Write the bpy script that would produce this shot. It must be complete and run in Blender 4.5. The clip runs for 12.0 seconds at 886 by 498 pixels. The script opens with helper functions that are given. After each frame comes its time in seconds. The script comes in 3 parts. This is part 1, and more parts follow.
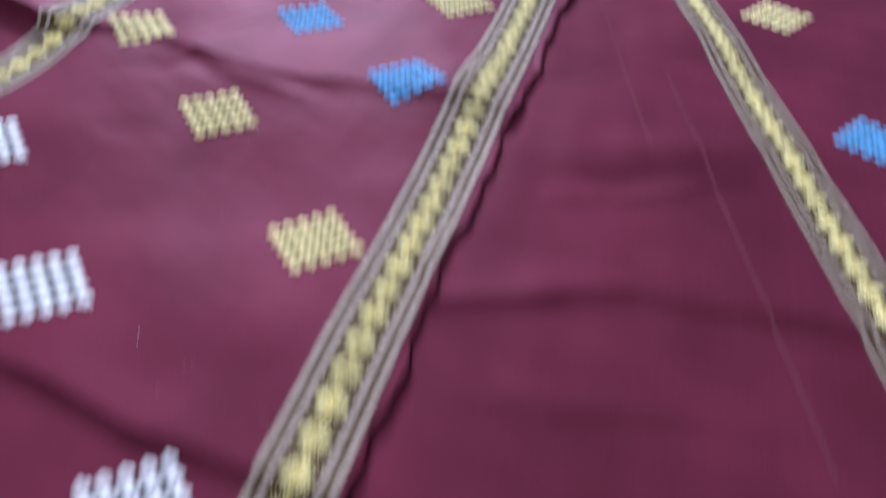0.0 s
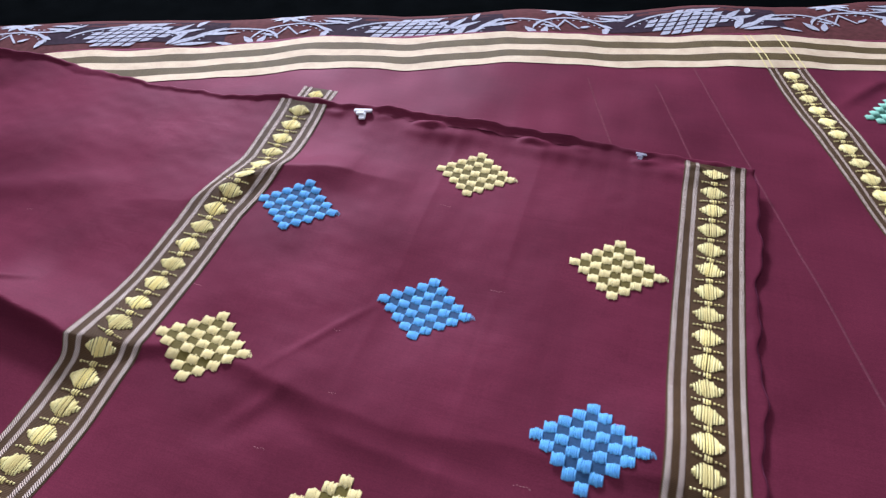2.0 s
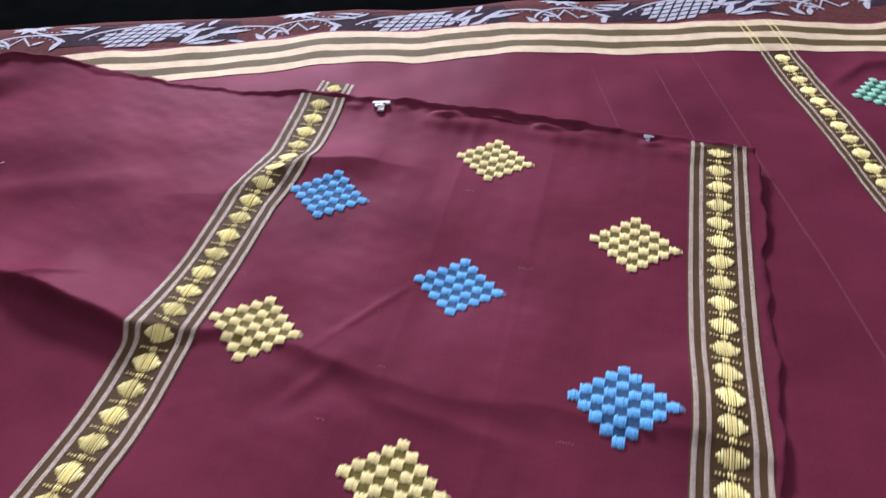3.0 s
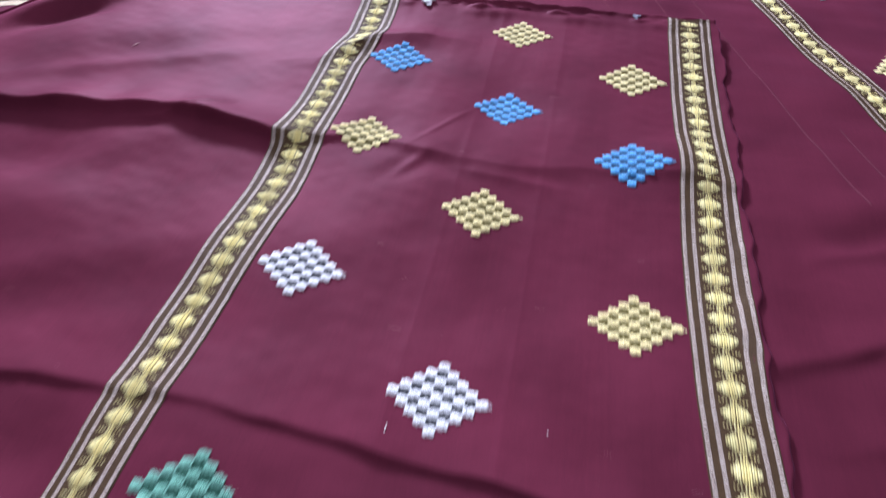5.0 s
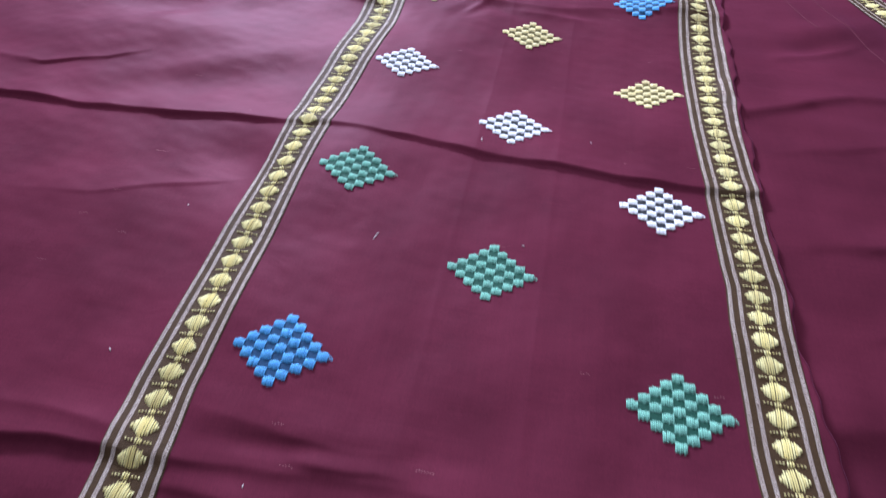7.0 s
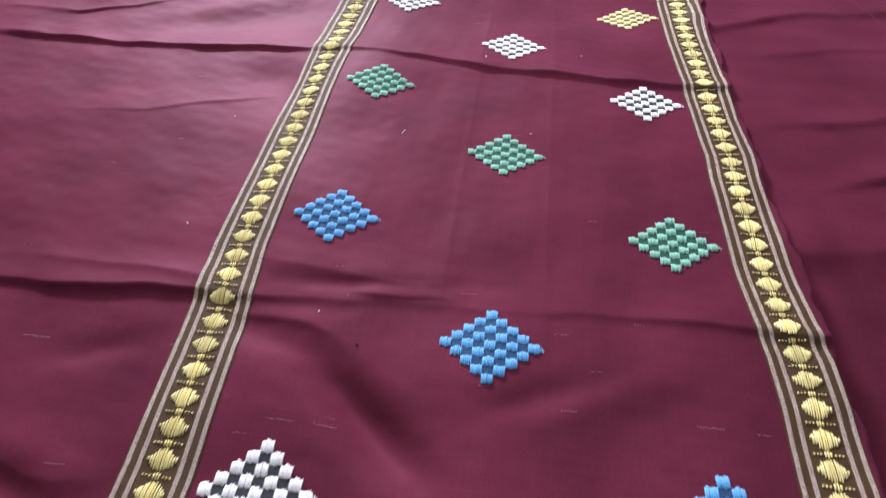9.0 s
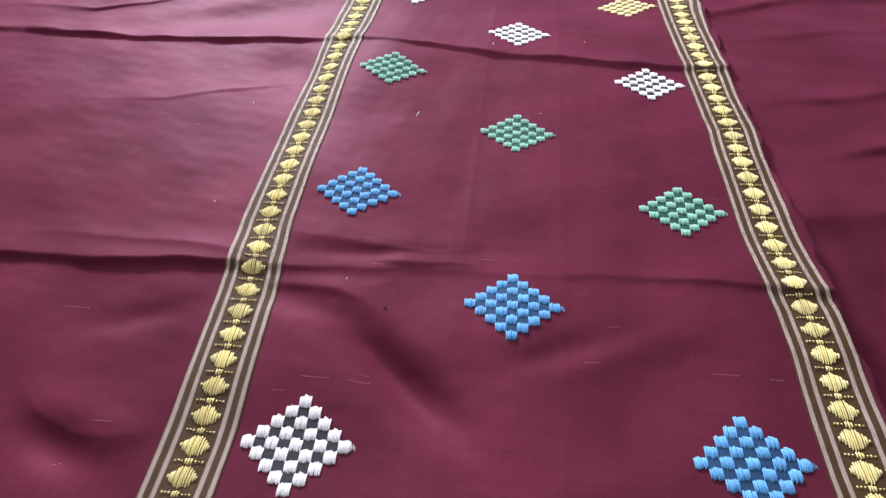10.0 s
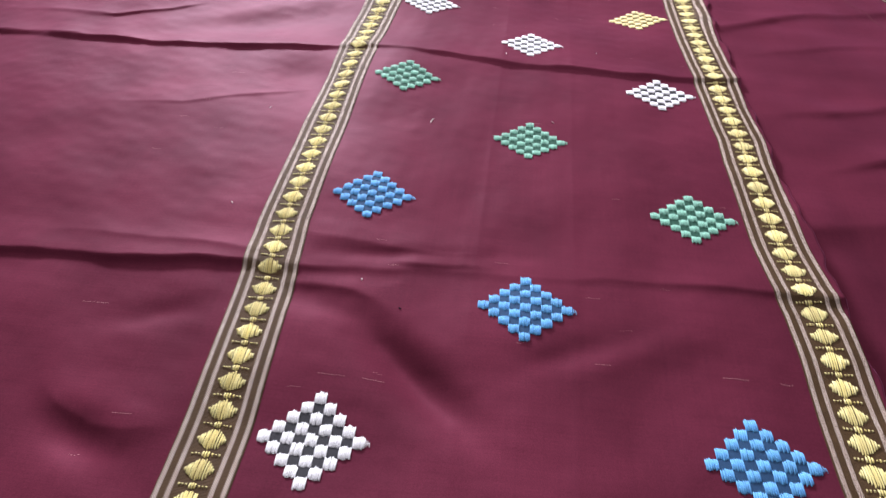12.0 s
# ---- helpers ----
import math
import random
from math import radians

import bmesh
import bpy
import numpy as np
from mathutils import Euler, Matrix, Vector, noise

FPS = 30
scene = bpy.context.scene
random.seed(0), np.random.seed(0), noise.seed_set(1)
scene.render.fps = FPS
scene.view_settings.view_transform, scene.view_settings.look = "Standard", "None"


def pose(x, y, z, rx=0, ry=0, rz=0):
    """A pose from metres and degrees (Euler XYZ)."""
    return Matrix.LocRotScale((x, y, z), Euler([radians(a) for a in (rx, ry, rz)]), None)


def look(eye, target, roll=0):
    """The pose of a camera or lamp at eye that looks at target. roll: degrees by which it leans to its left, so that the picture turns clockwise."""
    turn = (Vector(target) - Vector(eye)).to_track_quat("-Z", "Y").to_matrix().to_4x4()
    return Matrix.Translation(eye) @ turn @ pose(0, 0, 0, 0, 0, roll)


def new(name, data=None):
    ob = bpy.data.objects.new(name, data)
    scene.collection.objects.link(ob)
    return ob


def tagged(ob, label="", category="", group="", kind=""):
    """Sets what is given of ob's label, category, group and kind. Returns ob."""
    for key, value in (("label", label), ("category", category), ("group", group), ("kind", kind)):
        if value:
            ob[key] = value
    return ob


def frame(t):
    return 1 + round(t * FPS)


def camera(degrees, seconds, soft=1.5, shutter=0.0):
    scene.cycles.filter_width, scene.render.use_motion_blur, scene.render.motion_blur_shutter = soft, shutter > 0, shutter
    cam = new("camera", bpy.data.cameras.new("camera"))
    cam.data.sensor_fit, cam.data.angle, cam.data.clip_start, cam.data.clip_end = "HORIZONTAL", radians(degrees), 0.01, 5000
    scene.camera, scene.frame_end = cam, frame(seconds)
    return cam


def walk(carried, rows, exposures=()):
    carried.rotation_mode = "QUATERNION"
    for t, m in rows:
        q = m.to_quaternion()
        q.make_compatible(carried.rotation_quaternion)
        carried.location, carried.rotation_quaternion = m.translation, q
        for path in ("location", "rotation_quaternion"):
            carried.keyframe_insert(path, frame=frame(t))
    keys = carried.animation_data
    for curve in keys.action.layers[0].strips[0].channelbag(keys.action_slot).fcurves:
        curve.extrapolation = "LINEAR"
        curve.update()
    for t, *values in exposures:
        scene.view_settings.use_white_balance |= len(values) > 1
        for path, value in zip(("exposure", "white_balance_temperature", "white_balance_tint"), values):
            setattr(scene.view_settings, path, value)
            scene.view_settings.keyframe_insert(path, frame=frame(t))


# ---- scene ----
cam = camera(68.6, 12.0, 1.3, 0.8)
PATH = [
    (-0.1, (0.067, -0.020, 0.385), (-0.330, 1.290, -1.076), 1.8),
    (0, (0.05, 0.04, 0.421), (-0.347, 1.326, -1.058), 1.7),
    (0.1, (0.034, 0.092, 0.452), (-0.366, 1.358, -1.041), 1.5),
    (0.2, (0.018, 0.126, 0.456), (-0.400, 1.374, -1.050), 0.0),
    (0.5, (-0.029, 0.208, 0.443), (-0.482, 1.494, -1.02), 0.2),
    (1, (-0.093, 0.295, 0.455), (-0.555, 1.569, -1.016), 0.2),
    (1.5, (-0.177, 0.338, 0.492), (-0.602, 1.638, -0.968), -1.5),
    (2, (-0.215, 0.364, 0.487), (-0.643, 1.694, -0.944), -1.1),
    (2.5, (-0.234, 0.351, 0.51), (-0.63, 1.684, -0.928), -1.2),
    (4.5, (-0.294, 0.078, 0.518), (-0.596, 1.37, -0.978), -1.0),
    (5, (-0.292, -0.049, 0.527), (-0.565, 1.306, -0.919), -0.2),
    (5.5, (-0.292, -0.202, 0.531), (-0.58, 1.134, -0.93), -0.4),
    (6, (-0.303, -0.31, 0.55), (-0.594, 1.012, -0.922), -0.7),
    (6.5, (-0.311, -0.406, 0.535), (-0.604, 0.942, -0.913), -0.9),
    (7, (-0.321, -0.467, 0.526), (-0.573, 0.877, -0.933), 0.1),
    (7.5, (-0.322, -0.521, 0.522), (-0.552, 0.844, -0.921), 0.1),
    (9.5, (-0.362, -0.688, 0.508), (-0.532, 0.67, -0.95), -0.8),
    (10, (-0.372, -0.71, 0.504), (-0.536, 0.672, -0.932), -1.1),
    (10.5, (-0.376, -0.714, 0.501), (-0.526, 0.682, -0.923), -0.7),
    (11, (-0.387, -0.724, 0.498), (-0.521, 0.669, -0.931), -0.3),
    (11.5, (-0.381, -0.726, 0.496), (-0.522, 0.673, -0.927), -0.5),
    (12, (-0.382, -0.726, 0.504), (-0.558, 0.683, -0.905), -0.4),
]
EXPOSURES = [(0.0, 0.08, 5450, 18), (1.2, 0.02, 5450, 18), (1.5, -0.07, 5700, 20), (2.0, -0.13, 5850, 19), (4.4, -0.07, 6550, 25), (5.0, -0.02, 5550, 21), (6.3, 0.0, 5250, 17), (7.0, 0.08, 5400, 19),
             (7.5, 0.1, 5750, 20), (9.4, 0.33, 6300, 19), (12.0, 0.36, 6450, 20)]
walk(cam, [(t, look(eye, target, roll)) for t, eye, target, roll in PATH], EXPOSURES)

# ---- light ----
world = bpy.data.worlds.new("world")
scene.world = world
world.use_nodes = True
world.node_tree.nodes["Background"].inputs[0].default_value = (0.6, 0.7, 0.9, 1)
world.node_tree.nodes["Background"].inputs[1].default_value = 0.0


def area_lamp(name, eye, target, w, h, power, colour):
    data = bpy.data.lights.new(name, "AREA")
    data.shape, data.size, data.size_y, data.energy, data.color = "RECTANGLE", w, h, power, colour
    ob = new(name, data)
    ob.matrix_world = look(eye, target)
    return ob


# Unseen source at far left, inferred from sheen and crease shadows; its kind unknown.
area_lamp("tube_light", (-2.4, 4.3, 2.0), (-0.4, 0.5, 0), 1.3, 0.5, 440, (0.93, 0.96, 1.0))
# Added fill below the ceiling, placed to lift the middle; no known lamp.
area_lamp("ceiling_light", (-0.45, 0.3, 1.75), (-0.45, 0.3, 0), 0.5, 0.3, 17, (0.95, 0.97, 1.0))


# ---- materials ----
def nodes_of(name):
    m = bpy.data.materials.new(name)
    m.use_nodes = True
    nt = m.node_tree
    return m, nt, nt.nodes["Principled BSDF"]


def node(nt, kind, **values):
    n = nt.nodes.new(kind)
    for key, v in values.items():
        n.inputs[key.replace("_", " ")].default_value = v
    return n


def rgba(c, k=1.0):
    return (c[0] * k, c[1] * k, c[2] * k, 1)


def mixed(nt, fac, a, b, blend="MIX"):
    n = nt.nodes.new("ShaderNodeMix")
    n.data_type, n.blend_type = "RGBA", blend
    for slot, v in ((0, fac), (6, a), (7, b)):
        if isinstance(v, (int, float, tuple)):
            n.inputs[slot].default_value = v
        else:
            nt.links.new(v, n.inputs[slot])
    return n.outputs[2]


def mapped(nt, scale, turn=0.0, uv=False):
    tc = nt.nodes.new("ShaderNodeTexCoord")
    mp = nt.nodes.new("ShaderNodeMapping")
    mp.inputs["Scale"].default_value = scale
    mp.inputs["Rotation"].default_value = (0, 0, turn)
    nt.links.new(tc.outputs["UV" if uv else "Object"], mp.inputs[0])
    return mp.outputs[0]


def ramp(nt, src, *stops):
    r = nt.nodes.new("ShaderNodeValToRGB")
    while len(r.color_ramp.elements) < len(stops):
        r.color_ramp.elements.new(0.5)
    for e, (p, v) in zip(r.color_ramp.elements, stops):
        e.position, e.color = p, (v, v, v, 1)
    nt.links.new(src, r.inputs[0])
    return r.outputs[0]


def satin(name, base, turn=0.0, rough=0.56):
    """Maroon handloom cloth: fine weave, slubs along the weft, soft stains and a satin sheen."""
    m, nt, b = nodes_of(name)
    slub = node(nt, "ShaderNodeTexNoise", Scale=1.0, Detail=3.0)
    nt.links.new(mapped(nt, (9, 420, 1), turn), slub.inputs["Vector"])
    warp = node(nt, "ShaderNodeTexNoise", Scale=1.0, Detail=2.0)
    nt.links.new(mapped(nt, (260, 5, 1), turn), warp.inputs["Vector"])
    soft = node(nt, "ShaderNodeTexNoise", Scale=7.0, Detail=4.0)
    nt.links.new(mapped(nt, (1, 1, 1), turn), soft.inputs["Vector"])
    weave = node(nt, "ShaderNodeTexNoise", Scale=900.0, Detail=1.0)
    nt.links.new(mapped(nt, (1, 1, 1), turn), weave.inputs["Vector"])
    c = mixed(nt, ramp(nt, soft.outputs[0], (0.3, 0), (0.7, 1)), rgba(base, 0.80), rgba(base, 1.2))
    c = mixed(nt, 0.13, c, ramp(nt, slub.outputs[0], (0.3, 0.35), (0.7, 0.7)), "OVERLAY")
    c = mixed(nt, 0.12, c, ramp(nt, warp.outputs[0], (0.3, 0.4), (0.7, 0.62)), "OVERLAY")
    c = mixed(nt, 0.3, c, ramp(nt, weave.outputs[0], (0.3, 0.3), (0.7, 0.7)), "OVERLAY")
    nt.links.new(c, b.inputs["Base Color"])
    b.inputs["Roughness"].default_value = rough
    b.inputs["Metallic"].default_value = 0.075
    b.inputs["Specular IOR Level"].default_value = 0.03
    b.inputs["Sheen Weight"].default_value = 0.13
    b.inputs["Sheen Roughness"].default_value = 0.35
    b.inputs["Sheen Tint"].default_value = (1.0, 0.36, 0.74, 1)
    b.inputs["Specular Tint"].default_value = (1.0, 0.6, 0.85, 1)
    crush = node(nt, "ShaderNodeTexNoise", Scale=19.0, Detail=2.0, Distortion=0.8)
    nt.links.new(mapped(nt, (1, 1.5, 1), turn), crush.inputs["Vector"])
    where = node(nt, "ShaderNodeTexNoise", Scale=6.0, Detail=2.0)
    nt.links.new(mapped(nt, (1, 1, 1), turn + 0.7), where.inputs["Vector"])
    patchy = nt.nodes.new("ShaderNodeMath")
    patchy.operation = "MULTIPLY"
    nt.links.new(crush.outputs[0], patchy.inputs[0])
    nt.links.new(ramp(nt, where.outputs[0], (0.42, 0.15), (0.68, 1)), patchy.inputs[1])
    dents = node(nt, "ShaderNodeBump", Strength=0.16, Distance=0.005)
    nt.links.new(patchy.outputs[0], dents.inputs["Height"])
    bump = node(nt, "ShaderNodeBump", Strength=0.07, Distance=0.0006)
    nt.links.new(dents.outputs[0], bump.inputs["Normal"])
    add = nt.nodes.new("ShaderNodeMath")
    nt.links.new(slub.outputs[0], add.inputs[0])
    nt.links.new(weave.outputs[0], add.inputs[1])
    nt.links.new(add.outputs[0], bump.inputs["Height"])
    nt.links.new(bump.outputs[0], b.inputs["Normal"])
    return m


def yarn(name, base, rough=0.55, vary=0.2, ply=0.22):
    """Thick embroidery thread, a little different from bundle to bundle."""
    m, nt, b = nodes_of(name)
    info = nt.nodes.new("ShaderNodeObjectInfo")
    geo = nt.nodes.new("ShaderNodeNewGeometry")
    n = node(nt, "ShaderNodeTexNoise", Scale=900.0, Detail=2.0)
    nt.links.new(mapped(nt, (1, 0.25, 1)), n.inputs["Vector"])
    c = mixed(nt, info.outputs["Random"], rgba(base, 1 - vary * 0.5), rgba(base, 1 + vary * 0.4))
    c = mixed(nt, ply, c, ramp(nt, geo.outputs["Random Per Island"], (0, 0.3), (1, 0.72)), "OVERLAY")
    c = mixed(nt, 0.3, c, ramp(nt, n.outputs[0], (0.3, 0.3), (0.7, 0.7)), "OVERLAY")
    nt.links.new(c, b.inputs["Base Color"])
    b.inputs["Roughness"].default_value = rough
    b.inputs["Specular IOR Level"].default_value = 0.25
    bump = node(nt, "ShaderNodeBump", Strength=0.3, Distance=0.0004)
    nt.links.new(n.outputs[0], bump.inputs["Height"])
    nt.links.new(bump.outputs[0], b.inputs["Normal"])
    return m


def twill(name, light, dark, pitch, slant=0.6, share=0.5):
    """Ribbed twill of two threads; UV in metres, across and along the band."""
    m, nt, b = nodes_of(name)
    w = nt.nodes.new("ShaderNodeTexWave")
    w.inputs["Scale"].default_value = 1.0
    w.inputs["Distortion"].default_value = 0.3
    w.bands_direction = "Y"
    tc = mapped(nt, (slant * 0.314 / pitch, 0.314 / pitch, 1), 0.0, True)
    skew = nt.nodes.new("ShaderNodeVectorMath")
    skew.operation = "DOT_PRODUCT"
    skew.inputs[1].default_value = (1, 1, 0)
    nt.links.new(tc, skew.inputs[0])
    comb = nt.nodes.new("ShaderNodeCombineXYZ")
    nt.links.new(skew.outputs["Value"], comb.inputs[1])
    nt.links.new(comb.outputs[0], w.inputs["Vector"])
    n = node(nt, "ShaderNodeTexNoise", Scale=60.0, Detail=3.0)
    nt.links.new(mapped(nt, (1, 1, 1)), n.inputs["Vector"])
    c = mixed(nt, ramp(nt, w.outputs[0], (share - 0.2, 0), (share + 0.2, 1)), rgba(dark), rgba(light))
    c = mixed(nt, 0.4, c, ramp(nt, n.outputs[0], (0.3, 0.35), (0.7, 0.65)), "OVERLAY")
    nt.links.new(c, b.inputs["Base Color"])
    b.inputs["Roughness"].default_value = 0.7
    b.inputs["Specular IOR Level"].default_value = 0.12
    bump = node(nt, "ShaderNodeBump", Strength=0.4, Distance=0.0004)
    nt.links.new(w.outputs[0], bump.inputs["Height"])
    nt.links.new(bump.outputs[0], b.inputs["Normal"])
    return m


def plain(name, base, rough=0.6, grain=40.0, depth=0.2, shine=0.3):
    m, nt, b = nodes_of(name)
    n = node(nt, "ShaderNodeTexNoise", Scale=grain, Detail=5.0)
    nt.links.new(mapped(nt, (1, 1, 1)), n.inputs["Vector"])
    c = mixed(nt, 0.5, rgba(base), ramp(nt, n.outputs[0], (0.3, 0.3), (0.7, 0.7)), "OVERLAY")
    nt.links.new(c, b.inputs["Base Color"])
    b.inputs["Roughness"].default_value = rough
    b.inputs["Specular IOR Level"].default_value = shine
    bump = node(nt, "ShaderNodeBump", Strength=depth, Distance=0.001)
    nt.links.new(n.outputs[0], bump.inputs["Height"])
    nt.links.new(bump.outputs[0], b.inputs["Normal"])
    return m


TURN_LOW = 18.5
MAROON = (0.111, 0.0188, 0.0362)
M_UPPER = satin("maroon_satin", MAROON)
M_LOWER = satin("maroon_satin_turned", MAROON, -radians(TURN_LOW))
M_SILVER = twill("silver_twill", (0.66, 0.54, 0.46), (0.06, 0.035, 0.028), 0.0019, 0.8)
M_BROWN = twill("olive_brown_weave", (0.085, 0.05, 0.022), (0.055, 0.030, 0.016), 0.0012, 0.0)
M_GOLD = yarn("pale_gold_thread", (0.78, 0.68, 0.29), 0.6, 0.35, 0.5)
M_CREAM = twill("cream_stripe_weave", (0.63, 0.51, 0.36), (0.56, 0.44, 0.30), 0.0014, 0.0)
M_OLIVE = twill("olive_stripe_weave", (0.11, 0.080, 0.032), (0.08, 0.055, 0.024), 0.0014, 0.0)
YARNS = {
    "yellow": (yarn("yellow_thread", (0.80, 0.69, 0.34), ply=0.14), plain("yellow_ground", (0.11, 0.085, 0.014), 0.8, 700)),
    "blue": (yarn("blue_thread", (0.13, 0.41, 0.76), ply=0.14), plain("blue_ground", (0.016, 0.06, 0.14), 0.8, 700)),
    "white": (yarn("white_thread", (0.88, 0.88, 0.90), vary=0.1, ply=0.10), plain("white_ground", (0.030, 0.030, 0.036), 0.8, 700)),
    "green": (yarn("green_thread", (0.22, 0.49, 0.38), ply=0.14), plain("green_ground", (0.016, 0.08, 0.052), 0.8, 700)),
}
M_SPREAD = plain("brown_bedspread", (0.085, 0.029, 0.030), 0.9, 120, 0.2, 0.05)
M_PRINT = plain("grey_white_print", (0.38, 0.39, 0.46), 0.9, 220, 0.2, 0.05)
M_NAVY = plain("dark_print", (0.03, 0.018, 0.028), 0.9, 150, 0.2, 0.05)
M_MATTRESS = plain("dark_mattress", (0.03, 0.02, 0.02), 1.0, 50, 0.2, 0.0)
# Near-black floor and wall colours hold the unlit room's darkness against the lamps.
M_FLOOR = plain("unlit_black_floor", (0.0016, 0.002, 0.0022), 1.0, 12, 0.1, 0.0)
M_WALL = plain("unlit_black_wall", (0.0022, 0.003, 0.003), 1.0, 8, 0.1, 0.0)
M_CEILING = plain("ceiling_paint", (0.5, 0.5, 0.5), 0.9, 8)
M_CLIP = plain("white_plastic", (0.80, 0.80, 0.82), 0.35, 300)
M_CLIP_GREY = plain("grey_plastic", (0.42, 0.42, 0.52), 0.35, 300)
M_LINT = plain("pale_lint", (0.85, 0.80, 0.76), 0.9, 500, 0.0)
M_RED = plain("red_fleck", (0.9, 0.6, 0.55), 0.8, 500, 0.0)
M_LILAC = plain("lilac_thread", (0.40, 0.22, 0.50), 0.9, 500, 0.0)
M_PALE = plain("pale_warp", (0.135, 0.038, 0.056), 0.9, 300, 0.0, 0.0)
M_SLUB = plain("pale_slub", (0.42, 0.24, 0.24), 0.9, 300, 0.0, 0.0)


# ---- mesh helpers ----
def mesh_of(name, verts, faces, material, uvs=None, smooth=True):
    me = bpy.data.meshes.new(name)
    me.from_pydata([tuple(map(float, v)) for v in verts], [], faces)
    me.materials.append(material)
    if uvs is not None:
        layer = me.uv_layers.new(name="UVMap")
        idx = np.empty(len(me.loops), dtype=np.int32)
        me.loops.foreach_get("vertex_index", idx)
        layer.data.foreach_set("uv", np.asarray(uvs, dtype=np.float32)[idx].ravel())
    if smooth:
        me.polygons.foreach_set("use_smooth", [True] * len(me.polygons))
    me.update()
    return me


def part(name, me, parent, label="", m=None):
    ob = new(name, me)
    ob.parent = parent
    if m is not None:
        ob.matrix_basis = m
    return tagged(ob, label)


def thing(name, label, category, group=""):
    return tagged(new(name), label, category, group)


def grid_faces(rows, cols):
    i = np.arange(rows * cols).reshape(rows, cols)
    return np.stack([i[:-1, :-1], i[:-1, 1:], i[1:, 1:], i[1:, :-1]], -1).reshape(-1, 4).tolist()


def smooth01(a):
    a = np.clip(a, 0, 1)
    return a * a * (3 - 2 * a)


WAVES = [(random.uniform(0, 6.28), random.uniform(0, 6.28), random.uniform(0, 6.28)) for _ in range(40)]


def ripple(x, y, size, first, count=8):
    """A sum of sine waves of about the given length, between about -1 and 1."""
    z = 0.0
    for a, b, c in WAVES[first:first + count]:
        k = 6.28 / size * (0.7 + 0.1 * b)
        z = z + np.sin(k * (x * np.cos(a) + y * np.sin(a)) + c)
    return z / count ** 0.5 / 1.4


def crease(x, y, line, near, far, shift=0.004):
    """A folded ridge along a line of (x, y, height): steep towards -y, slow towards +y."""
    xs, ys, hs = zip(*line)
    p = ys[0] * 90
    d = y - np.interp(x, xs, ys) - shift * (0.7 * np.sin(x * 17 + p) + 0.4 * np.sin(x * 43 + 1.7 * p) + 0.12 * np.sin(x * 101 + 2.3 * p))
    h = np.interp(x, xs, hs) * (1 + 0.16 * np.sin(x * 23 + p) + 0.10 * np.sin(x * 61 + 2 * p))
    r = np.where(d > 0, d / far, -d / near)
    return h * (0.6 * np.exp(-r) + 0.4 * np.exp(-r * r))


def bump_at(x, y, cx, cy, sx, sy, h, turn=0.0):
    c, s = np.cos(radians(turn)), np.sin(radians(turn))
    a, b = (x - cx) * c + (y - cy) * s, -(x - cx) * s + (y - cy) * c
    return h * np.exp(-(a / sx) ** 2 - (b / sy) ** 2)


# ---- the shape of the two cloths ----
def right_edge(y):
    """The folded edge of the upper cloth."""
    x = np.interp(y, (-1.2, -0.5, -0.25, 0.05, 0.3, 1.1), (-0.02, -0.029, -0.031, -0.046, -0.054, -0.058))
    return x + np.interp(y, (-0.6, 0.0, 0.4, 0.8), (-0.002, -0.004, -0.001, 0.008)) + 0.0026 * np.sin(y * 29) + 0.002 * np.sin(y * 71 + 1) + 0.0012 * np.sin(y * 160)


def hem_line(x):
    """The far hem of the upper cloth."""
    y = np.interp(x, (-1.6, -1.25, -1.175, -1.1, -1.02, -0.9, -0.75, -0.66, -0.5, -0.3, -0.1, 0.1),
                  (0.52, 0.83, 0.915, 1.005, 1.024, 1.014, 1.010, 1.020, 1.030, 1.034, 1.020, 1.018))
    return y + 0.0016 * np.sin(x * 47) + 0.0012 * np.sin(x * 113) + 0.0008 * np.sin(x * 260)


